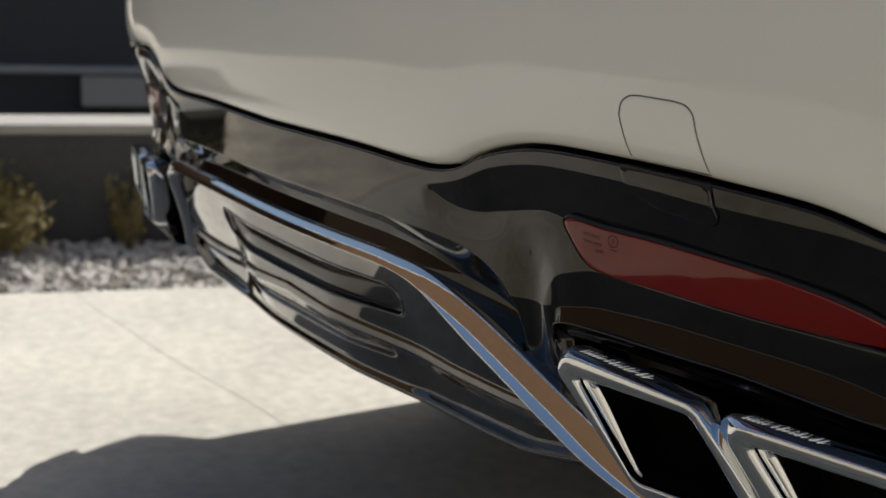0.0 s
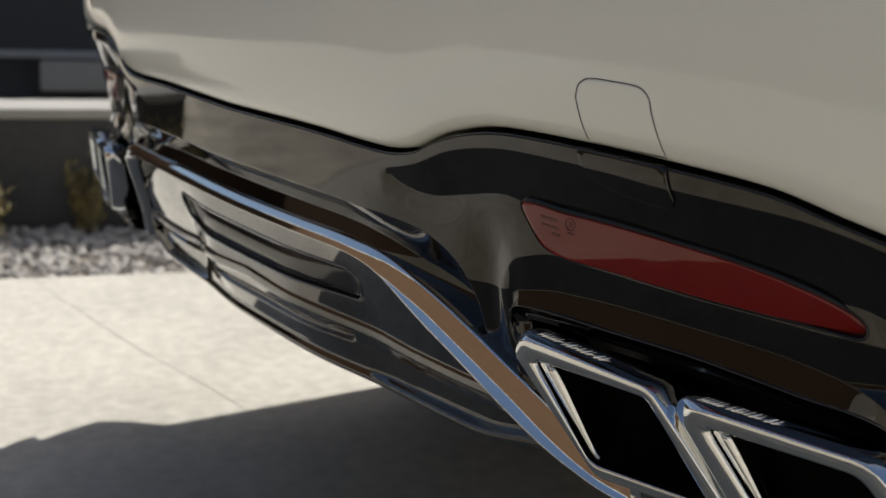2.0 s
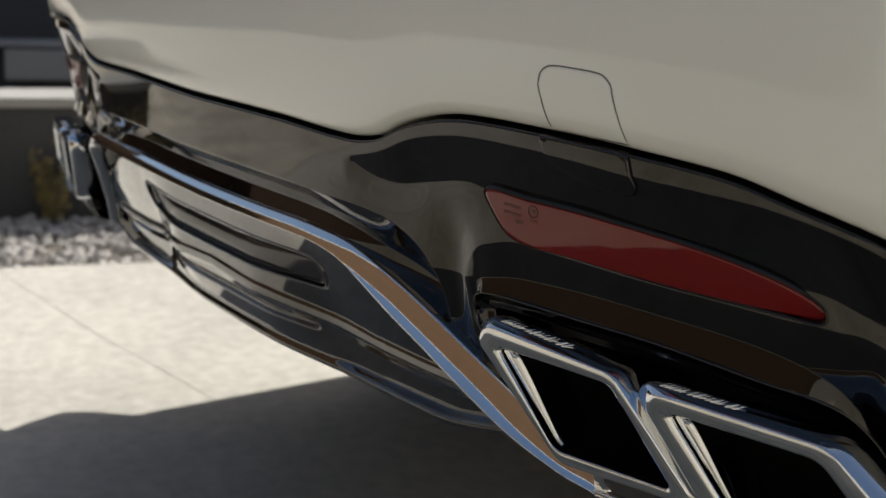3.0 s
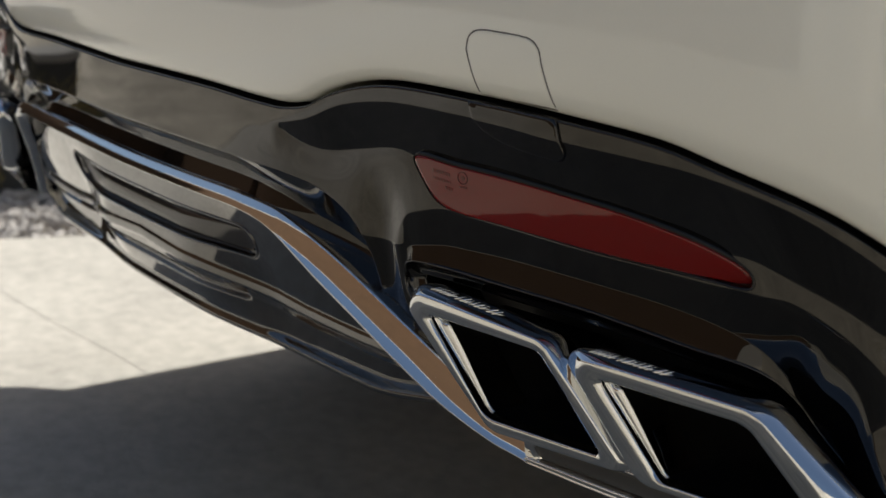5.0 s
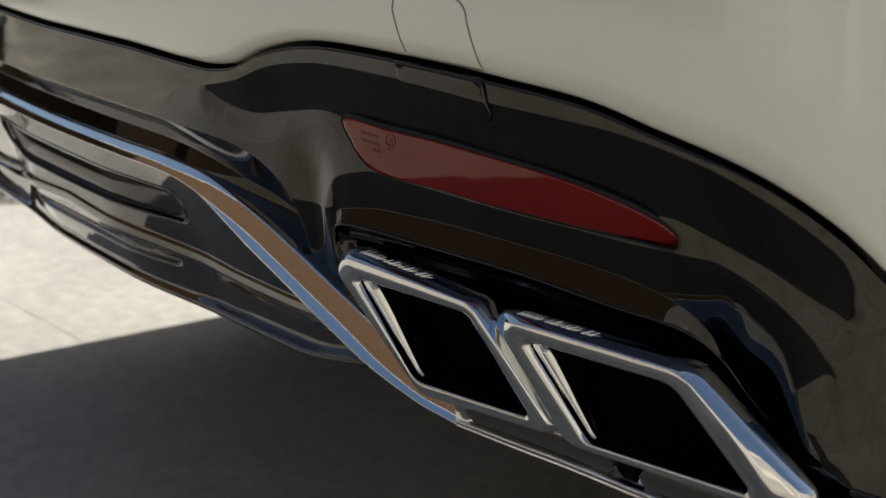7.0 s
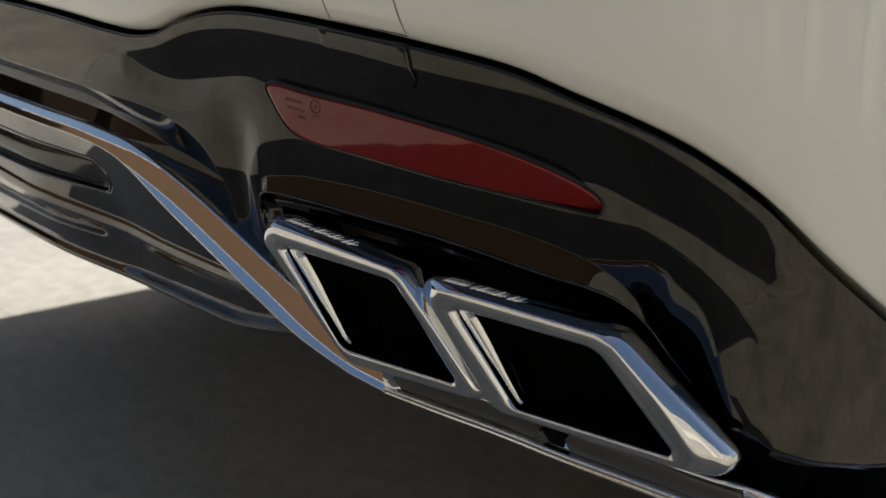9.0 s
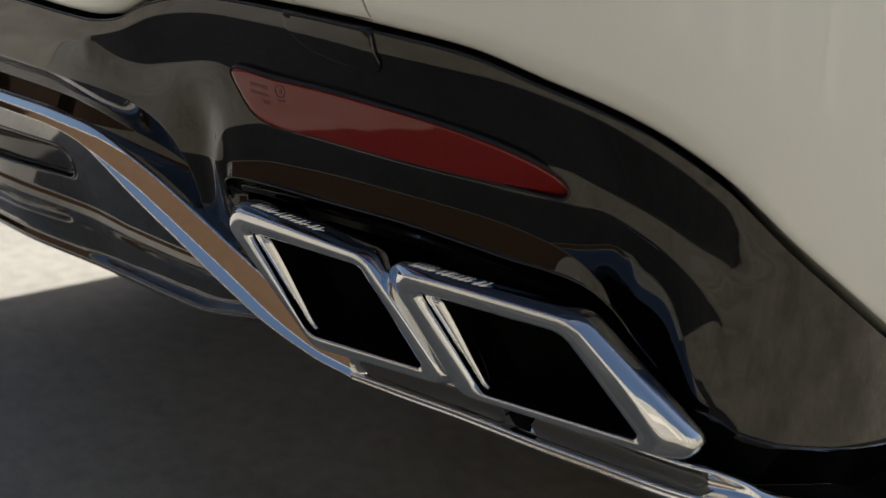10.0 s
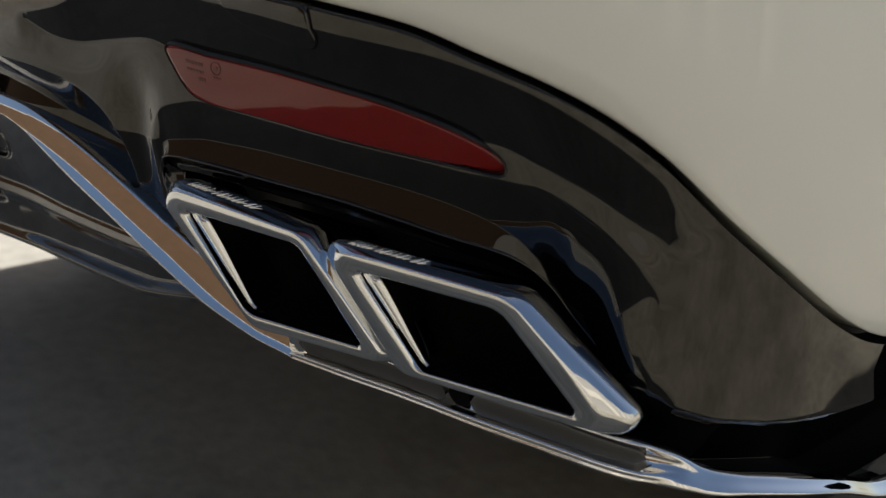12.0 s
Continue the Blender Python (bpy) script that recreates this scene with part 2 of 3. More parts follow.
STRIP_TOP = line + np.stack([-side_way[:, 1], side_way[:, 0]], 1) * (strip_width / 2)[:, None]

# gloss black lower trim
HOOD = spline([(0.0, 0.497), (0.156, 0.4975), (0.27, 0.4965), (0.34, 0.4935), (0.392, 0.483), (0.428, 0.462), (0.4415, 0.437), (0.447, 0.40), (0.449, 0.36)], 8)
WELL = spline([(0.509, 0.381), (0.489, 0.402), (0.4825, 0.419), (0.4855, 0.431), (0.496, 0.4375), (0.525, 0.4400), (0.60, 0.4390), (0.69, 0.4370), (0.7337, 0.4330), (0.785, 0.4275), (0.823, 0.4240), (0.842, 0.4195), (0.858, 0.4115), (0.876, 0.396), (0.8945, 0.3765), (0.9200, 0.3555),
               (0.940, 0.338), (0.956, 0.318), (0.967, 0.297), (0.964, 0.291), (0.94, 0.291), (0.90, 0.294), (0.64, 0.297), (0.575, 0.318)], 6, True)
FOOT = spline([(0, 0.445), (0.25, 0.445), (0.31, 0.44), (0.36, 0.42), (0.42, 0.395), (0.5, 0.34), (0.57, 0.307), (0.62, 0.295), (0.7, 0.289), (0.8, 0.287), (0.9, 0.281), (0.95, 0.268), (1.0, 0.256), (1.08, 0.246), (1.13, 0.234), (1.2, 0.21), (1.25, 0.235), (1.32, 0.34), (1.45, 0.46), (1.6, 0.50)], 8)


GLOW = spline([(0.507, 0.537), (0.554, 0.5365), (0.613, 0.535), (0.671, 0.531), (0.720, 0.526), (0.770, 0.517), (0.807, 0.506), (0.828, 0.494), (0.829, 0.487), (0.801, 0.486), (0.749, 0.487),
               (0.673, 0.490), (0.605, 0.4935), (0.549, 0.4960), (0.532, 0.502), (0.517, 0.519)], 5, True)

def fold(top, low, slope, start, end):
    """A face that leans in by slope from the height curve top to the curve low, and fades out at its two ends."""
    at = np.linspace(0, 1.6, 1601)
    top, low = (np.interp(at, *spline(c, 8).T) for c in (top, low))
    soft = np.exp(-np.linspace(-2.5, 2.5, 23) ** 2 / 2)
    deep = np.convolve(slope * np.maximum(top - low, 0), soft / soft.sum(), "same") * step(at, *start) * (1 - step(at, *end))
    return at, top, np.maximum(top - low, 0.007), deep


def folded(a, z, at, top, tall, deep, table=((0, 1), (0, 1))):
    """The fold's depth at (a, z), by a table of shares of its height and of its depth."""
    down = np.clip((np.interp(a, at, top) - z) / np.interp(a, at, tall), 0, 1)
    return np.interp(a, at, deep) * np.interp(down, *table)


BROW = fold([(0.33, 0.541), (0.38, 0.553), (0.43, 0.573), (0.49, 0.584), (0.56, 0.5845), (0.62, 0.582), (0.671, 0.578), (0.74, 0.574), (0.785, 0.570), (0.852, 0.554), (0.896, 0.534), (0.932, 0.511), (0.952, 0.494), (0.964, 0.476)],
            [(0.33, 0.541), (0.345, 0.532), (0.365, 0.525), (0.393, 0.523), (0.435, 0.531), (0.485, 0.539), (0.515, 0.532), (0.56, 0.520), (0.63, 0.515), (0.70, 0.511), (0.77, 0.506), (0.80, 0.507), (0.825, 0.508), (0.861, 0.498), (0.901, 0.484), (0.927, 0.469), (0.942, 0.462), (0.955, 0.464), (0.964, 0.476)],
            np.interp(np.linspace(0, 1.6, 1601), [0.34, 0.46, 0.80, 0.90], [0.48, 0.50, 0.50, 0.30]), (0.305, 0.338), (0.945, 0.985))
LEDGE = fold([(0.47, 0.452), (0.482, 0.466), (0.495, 0.482), (0.512, 0.489), (0.535, 0.4945), (0.56, 0.4925), (0.605, 0.4900), (0.673, 0.4865), (0.749, 0.4835), (0.80, 0.482), (0.833, 0.482), (0.863, 0.479), (0.903, 0.460), (0.93, 0.440), (0.948, 0.422), (0.960, 0.404)],
             [(0.48, 0.430), (0.62, 0.443), (0.76, 0.436), (0.82, 0.420), (0.86, 0.388), (0.88, 0.345), (0.895, 0.326), (0.920, 0.336), (0.936, 0.372), (0.952, 0.405), (0.960, 0.404)],
             np.interp(np.linspace(0, 1.6, 1601), [0.80, 0.88], [0.145, 0.20]), (0.474, 0.494), (0.895, 0.972))
LEDGE_TABLE = ((0, 0.05, 0.61, 1), (0, 0.08, 1.0, 1.0))
TURN = np.array([(0.94, 0.335), (0.962, 0.325), (1.013, 0.309), (1.07, 0.298), (1.142, 0.289), (1.255, 0.280), (1.6, 0.27)])


BROW_WIDE = np.exp(-np.linspace(-2.5, 2.5, 141) ** 2 / 2)
BROW_WIDE = np.convolve(BROW[3], BROW_WIDE / BROW_WIDE.sum(), "same")


def coming_out(d):
    return np.clip(d, 0, 0.034) * (1 - step(d, 0.045, 0.10))


def skin(s, z):
    """How far the trim stands out from the plan: a fold under the seam, a scoop over the strip and a stepped ledge over the tips."""
    a = np.abs(s)
    off = 0.010 - 0.006 * step(0.006 - (seam(s) - z), 0.0, 0.006)
    below = step(np.interp(a, BROW[0], BROW[1] - BROW[2]) - z, 0.0, 0.03)
    off = off - folded(a, z, *BROW) * (1 - below) - np.interp(a, BROW[0], BROW_WIDE) * below - folded(a, z, *LEDGE, LEDGE_TABLE) + (0.25 * coming_out(np.interp(a, LEDGE[0], LEDGE[1] - 0.61 * LEDGE[2]) - z) + 0.25 * (1 - step(a, 0.62, 0.78)) * coming_out(0.45 - z)) * step(a, 0.486, 0.50) * (1 - step(a, 0.82, 0.865)) + 0.30 * np.interp(a, BROW[0], BROW[3]) * step(a, 0.82, 0.93)
    off = off + np.interp(a, BROW[0], BROW[3]) * np.clip((0.385 - z) / 0.08, 0, 1) * step(a, 0.89, 0.93)
    off = off - 0.72 * np.maximum(np.interp(a, *TURN.T) - z, 0) * step(a, 0.90, 0.94)
    off = off - 0.25 * np.maximum(0.45 - z, 0) * (1 - step(a, 0.62, 0.78))
    under_hood, reach = np.maximum(np.interp(a, *HOOD.T) - z, 0) * (a < 0.449), 0.028 + 0.026 * step(a, 0.27, 0.43)
    shelf_at = np.interp(a, *STRIP_TOP[HERE].T)
    off = off - (1.05 - 0.31 * step(a, 0.22, 0.36)) * np.minimum(under_hood, reach) + 0.30 * np.maximum(under_hood - reach, 0)
    off = off - 0.03 * step(shelf_at - z, 0.0, 0.004) * (1 - step(a, 0.60, 0.63))
    flange = np.maximum(0.017 + inside(a, z, WELL), 0) * (inside(a, z, WELL) < 0) + 0.017 * (inside(a, z, WELL) >= 0)
    off = off - 0.55 * flange * step(a, 0.85, 0.90)
    off = off - 0.011 * np.exp(-(((a - 0.462) / 0.025) ** 2)) * step(0.535 - z, 0.0, 0.07)
    return off


def trim_off(s, z):
    """The trim with the well for the tips and the bed of the reflector sunk into it."""
    a = np.abs(s)
    base = skin(s, z)
    if base.ndim > 1:  # the moulding runs soft round the outer ends of scoop and ledge
        soft = base
        for axis, wide in ((0, 3), (1, 5)) * 2:
            soft = sum(np.roll(soft, k, axis) for k in range(-wide, wide + 1)) / (2 * wide + 1)
        share = step(a, 0.835, 0.865) * (1 - step(a, 0.965, 0.985)) * step(np.minimum(seam(s) - z, z - np.interp(a, *FOOT.T)), 0.012, 0.024)
        base = base + (soft - base) * share
    return base - 0.085 * step(inside(a, z, WELL), 0.001, 0.006) - 0.008 * step(inside(a, z, GLOW), -0.0015, 0.002)


cols = spaced((-1.45, -0.3, 0.01), (-0.3, 0.3, 0.006), (0.3, 0.50, 0.0014), (0.50, 0.80, 0.003), (0.80, 0.98, 0.0016), (0.98, 1.05, 0.003), (1.05, 1.45, 0.008))
low, high = np.interp(np.abs(cols), FOOT[:, 0], FOOT[:, 1]), seam(cols) - 0.0042 - 0.0045 * step(np.abs(cols), 0.85, 1.0)
low = np.where(cols < -1.0, np.interp(-cols, [1.0, 1.08, 1.2, 1.32, 1.45], [0.256, 0.25, 0.28, 0.36, 0.46]), low)
# rows that follow the ledge's two edges
edge = np.interp(np.abs(cols), LEDGE[0], LEDGE[1])
crease = np.clip(np.interp(np.abs(cols), LEDGE[0], LEDGE[1] - 0.61 * LEDGE[2]), low + 0.004, high - 0.02)
edge = np.clip(edge, crease + 0.004, high - 0.01)
zz = np.concatenate([low + (crease - low) * np.r_[np.linspace(0, 0.99, 90), 0.9965][:, None], crease + (edge - crease) * np.r_[0, 0.012, 0.03, np.linspace(0.06, 0.96, 30)][:, None], edge + (high - edge) * np.linspace(0, 1, 130)[:, None]])
grid = place(cols[None], zz, trim_off(np.broadcast_to(cols, zz.shape), zz))
lip = place(cols, high, -0.02)
shelf = place(cols, low - 0.002, trim_off(cols, low) + 0.045 * step(np.abs(cols), 0.95, 1.0))
trim = sheet("lower_trim", np.concatenate([shelf[None], grid, lip[None]]), BLACK)
trim.materials.append(SOOT)
deep = inside(np.abs(np.broadcast_to(cols, zz.shape)), zz, WELL)
deep = np.concatenate([deep[:1] * 0 + 1, deep[:-1], deep[-1:] * 0 + 1, deep[-1:] * 0 - 1])
trim.polygons.foreach_set("material_index", (deep[:-1, :-1] > 0.008).astype(np.int32).ravel())
part("lower_trim", trim, car, "gloss black lower bumper trim")

# moulded edge of the well: a thin bead, a step and a black sleeve
WELL_RIM = [(-0.0016, -0.004), (-0.0014, 0.0001), (-0.0006, 0.0011), (0.0004, 0.0013), (0.0013, 0.0006), (0.0020, -0.002), (0.0030, -0.0048), (0.0125, -0.0105), (0.0140, -0.0106), (0.0152, -0.0116), (0.0158, -0.014), (0.018, -0.095)]
for side in (1, -1):
    base_ = skin(*WELL.T)
    base_ = sum(np.roll(base_, k) for k in range(-6, 7)) / 13
    rows = []
    for d, o in WELL_RIM:
        r = inset(WELL, d)
        rows.append(place(side * r[:, 0], r[:, 1], base_ + o))
    part("well_rim", loft("well_rim", rows, BLACK, flip=side < 0), car, "gloss black moulded edge round the exhaust tips")

# centre diffuser
turn = np.linspace(0, np.pi, 13)
SLOT = np.vstack([np.stack([0.222 + 0.018 * np.sin(turn), 0.3925 + 0.018 * np.cos(turn)], 1), np.stack([-0.222 - 0.018 * np.sin(turn), 0.3925 - 0.018 * np.cos(turn)], 1)])
VENT = np.vstack([np.stack([0.19 + 0.008 * np.sin(turn), 0.3245 + 0.008 * np.cos(turn)], 1), np.stack([-0.19 - 0.008 * np.sin(turn), 0.3245 - 0.008 * np.cos(turn)], 1)])
cols = spaced((-0.54, 0.0, 0.004), (0.0, 0.54, 0.003))
brow = np.interp(np.abs(cols), line[HERE, 0], line[HERE, 1])
base = 0.270 + 0.018 * step(np.abs(cols), 0.40, 0.54)
ridge = np.interp(np.abs(cols), [0, 0.13, 0.216, 0.304, 0.396, 0.54], [0.355, 0.3475, 0.3385, 0.331, 0.3285, 0.330])
outer = step(np.abs(cols), 0.09, 0.26)


def diffuser_off(s, z):
    """The diffuser's face: it leans in to a rounded ridge, steps back under it and comes out again to a thin lip."""
    out = np.interp(np.abs(s), np.abs(cols[cols >= 0]), outer[cols >= 0])
    crest = np.interp(np.abs(s), cols[cols >= 0], ridge[cols >= 0])
    foot = np.interp(np.abs(s), cols[cols >= 0], base[cols >= 0])
    face = -0.010 - (0.10 + 0.34 * out) * (0.44 - (crest + 0.009))
    lip = -0.050 - 0.010 * out
    knots_z = [foot - 0.001, foot + 0.004, foot + 0.009, foot + 0.012, foot + 0.018, crest - 0.020, crest - 0.009, crest - 0.004, crest + 0.004, crest + 0.009, crest * 0 + 0.44]
    knots_o = [lip - 0.014, lip - 0.004, lip, lip - 0.001, np.minimum(lip - 0.003, face - 0.016), face - 0.012, face - 0.0055, face + 0.0012, face + 0.0016, face, crest * 0 - 0.010]
    off = knots_o[0] + 0 * z
    for z0, z1, o0, o1 in zip(knots_z, knots_z[1:], knots_o, knots_o[1:]):
        off = off + (o1 - o0) * np.clip((z - z0) / np.maximum(z1 - z0, 1e-4), 0, 1)
    return off


v = np.r_[np.linspace(1, 0, 120), 0]
zz = base[None] + (brow - base)[None] * v[:, None]
ss = np.broadcast_to(cols, zz.shape)
off = diffuser_off(ss, zz)
off = off - 0.03 * step(zz - (brow - 0.4 * np.interp(cols, line[:, 0], strip_width))[None], 0.0, 0.006)
off[-1] = -0.12
deep = 0.013 * step(inside(ss, zz, SLOT), -0.001, 0.005) + 0.007 * step(inside(ss, zz, VENT), -0.001, 0.004)
part("diffuser", sheet("diffuser", place(ss, zz, off - deep), DIFFUSER), car, "dark glossy centre diffuser")
SLAT = dense(inset(SLOT, 0.0045), 0.006)
part("slot_insert", patch("slot_insert", SLAT, -0.0055, 0.008, SMOKED, 1, diffuser_off, 0.004), car, "dark glossy insert in the diffuser slot")
part("slot_rim", ring("slot_rim", dense(inset(SLOT, -0.0006), 0.006), 0.0024, 0.0010, diffuser_off, DIFFUSER), car, "thin raised rim of the slot")


# chrome strip
def ribbon(name, line, width, rises, mat, depth, grow=1.0):
    """A bar along line (s, z), of that width, its face by rises (across 0 to 1, off)."""
    line = np.array(line, float)
    t = np.gradient(line, axis=0)
    t /= np.linalg.norm(t, axis=1)[:, None]
    up = np.stack([-t[:, 1], t[:, 0]], 1)
    rows = []
    for q, rise_ in rises:
        p = line + up * (np.asarray(width) * (0.5 - q))[:, None]
        rows.append(place(p[:, 0], p[:, 1], depth(p[:, 0], p[:, 1]) + np.where(np.asarray(rise_) > 0, rise_ * np.minimum(1, np.asarray(width) / 0.038 + grow), rise_)))
    return sheet(name, np.array(rows), mat)


def tuck(s, z):
    return -0.25 * np.maximum(0.46 - z, 0)


def strip_depth(s, z):
    return tuck(s, z) - 0.006 * step(np.abs(s), 0.59, 0.632) - 0.012 * step(-s, 0.44, 0.50)


# across the strip an upper face that ends at the bend, a middle face, and a lower face that begins there
across = np.r_[0.0, 0.0, 0.015, 0.035, np.linspace(0.06, 0.93, 52), 0.95, 0.965, 0.98, 0.992, 1.0, 1.0]
bent = step(line[:, 0], 0.25, 0.40)
first, second = 0.46 * (1 - bent), 0.98 * (1 - bent) + (0.62 + 0.10 * step(line[:, 0], 0.48, 0.60)) * bent
fine = np.linspace(0, 1, 201)[:, None]
slope = 0.95 + (0.52 - 0.95) * step(fine - first, -0.14, 0.14) + (0.82 - 0.52) * step(fine - second, -0.05, 0.05) + 0.12 * (fine - second) + 0.13 * step(line[:, 0], 0.40, 0.54)
rises_ = np.cumsum(slope, 0) / 200 * strip_width
rises_ = rises_ - rises_[100] + 0.0024 * np.minimum(1, strip_width / 0.038)
FACE = []
for i, q in enumerate(across):
    o = np.array([np.interp(q, fine[:, 0], column) for column in rises_.T])
    edge = {0: -0.05, 1: -0.008, 2: -0.0030, 3: -0.0008}.get(i, 0.0) if i < 4 else -0.0095 * np.clip((q - 0.86) / 0.14, 0, 1) ** 2 - (0.007 if i == len(across) - 1 else 0)
    FACE.append((q, o * 0 - 0.05 if i == 0 else o + edge))
part("chrome_strip", ribbon("chrome_strip", line, strip_width, FACE, CHROME, strip_depth, 1.0), car, "polished chrome strip over the diffuser")

# chrome skirt under the exhaust tips: a bead, a flat and two sunk panels a side
SKIRT = [(0.627, 0.2885), (0.70, 0.2885), (0.75, 0.291), (0.80, 0.2935), (0.86, 0.2945), (0.90, 0.2915), (0.94, 0.285), (0.975, 0.279)]
SWEEP = [(1.0, 0.2700), (1.03, 0.2643), (1.065, 0.2570), (1.13, 0.2395), (1.19, 0.2175), (1.25, 0.205)]
BEAD = [(0.0, -0.012), (0.0, 0.001), (0.02, 0.0035), (0.06, 0.0042), (0.09, 0.0030), (0.10, -0.006), (0.67, -0.006), (0.68, 0.0022), (0.70, 0.0046), (0.74, 0.0056), (0.80, 0.0052), (0.83, 0.0040), (0.86, 0.0052), (0.91, 0.0054), (0.97, 0.0030), (1.0, -0.03)]
RAIL = [(0.0, -0.007), (0.0, -0.002), (0.03, 0.0), (0.08, 0.0015), (0.14, 0.0025), (0.20, 0.0033), (0.30, 0.0046), (0.40, 0.0062), (0.50, 0.0080), (0.60, 0.0098), (0.70, 0.0115), (0.80, 0.0126), (0.90, 0.0126), (0.96, 0.0105), (1.0, 0.006), (1.0, -0.03)]


def skirt_depth(s, z):
    """The skirt runs straighter than the plan, so it comes forward of it at the corner."""
    k = step(np.abs(s), 0.66, 1.02)
    return (1 - k) * tuck(s, z) + k * 0.035 - 0.002


def recess_depth(s, z):
    return skirt_depth(s, z) - 0.004


for way in (1, -1):
    whole = [(way * s, z) for s, z in SKIRT + (SWEEP if way > 0 else SWEEP[:3])]
    run = spline(whole if way > 0 else whole[::-1], 14)
    far = np.abs(run[:, 0])
    turn = step(far, 0.955, 0.985)
    face = [(a[0] * (1 - turn) + b[0] * turn, a[1] * (1 - turn) + b[1] * turn) for a, b in zip(BEAD, RAIL)]
    start = 1 - step(far, 0.636, 0.646)
    for i in (5, 6):
        face[i] = (face[i][0], face[i][1] + 0.009 * start)
    wide = np.interp(far, [0.63, 0.68, 0.955, 0.99, 1.03, 1.10], [0.031, 0.036, 0.034, 0.019, 0.012, 0.010])
    part("chrome_skirt", ribbon("chrome_skirt", run, wide, face, CHROME, skirt_depth), car, "chrome skirt under the exhaust tips, sweeping round the corner")
    for a, b in ((0.637, 0.796), (0.7975, 0.8195), (0.821, 0.957)):
        run = spline([(way * s, np.interp(s, *np.array(SKIRT).T) + 0.0040) for s in (np.linspace(a, b, 5) if way > 0 else np.linspace(b, a, 5))], 10)
        ends = (0.0190 - 0.0050 * step(np.abs(run[:, 0]), 0.88, 0.957)) * np.minimum(1, np.sqrt(np.clip(np.minimum(np.abs(run[:, 0] - run[0, 0]), np.abs(run[:, 0] - run[-1, 0])) / 0.006, 0.02, 1)))
        PANEL = [(0.0, -0.010), (0.0, 0.0010), (0.03, 0.0022), (0.08, 0.0024), (0.92, 0.0002), (0.97, -0.0004), (1.0, -0.002), (1.0, -0.010)]
        if b - a < 0.03:
            part("gap", ribbon("gap", run, ends, PANEL, SOOT, recess_depth), car, "dark gap between the inlays")
        else:
            part("inlay", ribbon("inlay", run, ends, PANEL, INLAY, skirt_depth), car, "satin dark grey inlay of the skirt")

# red reflectors

def lens_off(s, z):
    """The reflector's face, which leans in towards its foot."""
    drop = np.maximum(0.54 - z, 0)
    return -0.0105 - (0.03 + 0.16 * np.clip((np.abs(s) - 0.5) / 0.33, 0, 1)) * drop - 1.6 * drop**2


def cover_off(s, z):
    return np.interp(z - seam(s), rise[1:], roll[1:])


for side in (1, -1):
    lens = part("reflector", patch("reflector", GLOW, 0.0035, 0.02, RED, side, lens_off, 0.0), car, "long red rear reflector")
    outer = inset(GLOW, -0.0026)
    rows = [(outer, trim_off(*outer.T) - 0.003), (outer, trim_off(*outer.T) + 0.0006), (inset(GLOW, -0.0014), trim_off(*outer.T) + 0.0004), (inset(GLOW, -0.0002), lens_off(*GLOW.T) + 0.003), (GLOW, lens_off(*GLOW.T) - 0.003)]
    part("bezel", loft("bezel", [place(side * r[:, 0], r[:, 1], o) for r, o in rows], SURROUND, flip=side < 0), lens, "black surround of the reflector")
    marks = [(0.5325 + 0.0034 * k, 0.5290 - 0.0002 * k, 0.0022, 0.0030) for k in range(6)] + [(0.5335 + 0.0034 * k, 0.5225 - 0.0002 * k, 0.0023, 0.0026) for k in range(6)]
    marks += [(0.5460 + 0.0031 * k, 0.5155, 0.0021, 0.0030) for k in range(3)] + [(0.5625 + 0.0030 * k, 0.5195, 0.0020, 0.0016) for k in range(3)]
    for s, z, w, h in marks:
        spot = dense([(s - w / 2, z + h / 2), (s + w / 2, z + h / 2), (s + w / 2, z - h / 2), (s - w / 2, z - h / 2)], 0.004)
        part("marking", patch("marking", spot, 0.0039, 0.0, WINE, side, lens_off, 0.0), lens, "small moulded marking")
    turn = np.linspace(0, 2 * np.pi, 25)[:-1]
    disc = np.stack([0.5650 + 0.0052 * np.cos(turn), 0.5275 - 0.0052 * np.sin(turn)], 1)
    part("marking", ring("marking", disc * (side, 1) if side > 0 else (disc * (-1, 1))[::-1], 0.0008, 0.0040, lens_off, WINE), lens, "small moulded ring")
    disc = np.stack([0.5650 + 0.0022 * np.cos(turn), 0.5275 - 0.0022 * np.sin(turn)], 1)
    part("marking", patch("marking", disc, 0.0039, 0.0, WINE, side, lens_off, 0.0), lens, "small moulded dot")

# towing eye cover, half in the paint and half in the trim
TOW_UP = dense(np.vstack([[(0.594, 0.6035)], spline([(0.5835, 0.640), (0.586, 0.650), (0.593, 0.6555), (0.604, 0.657)], 5), spline([(0.634, 0.656), (0.646, 0.654), (0.6535, 0.6475), (0.656, 0.638)], 5), [(0.668, 0.6015)]]))
TOW_LOW = dense(np.vstack([[(0.5822, 0.5975)], spline([(0.587, 0.586), (0.597, 0.576), (0.612, 0.569), (0.63, 0.5648)], 5), spline([(0.664, 0.5610), (0.6715, 0.5625), (0.6740, 0.568), (0.6725, 0.575)], 5), [(0.6668, 0.5940)]]))
tow = tagged(new("towing_eye_cover"), "small rounded towing eye cover, white over gloss black")
tow.parent = car
part("cover_face", patch("cover_face", inset(TOW_UP, 0.0008), 0.0004, 0.003, WHITE, 1, cover_off, 0.0), tow, "white painted upper half")
part("gap", ring("gap", TOW_UP, 0.0012, 0.0002, cover_off, GAP), tow, "narrow dark gap")
part("cover_foot", patch("cover_foot", inset(TOW_LOW, 0.0012), 0.0034, 0.003, BLACK, 1, trim_off, 0.0), tow, "gloss black lower half")
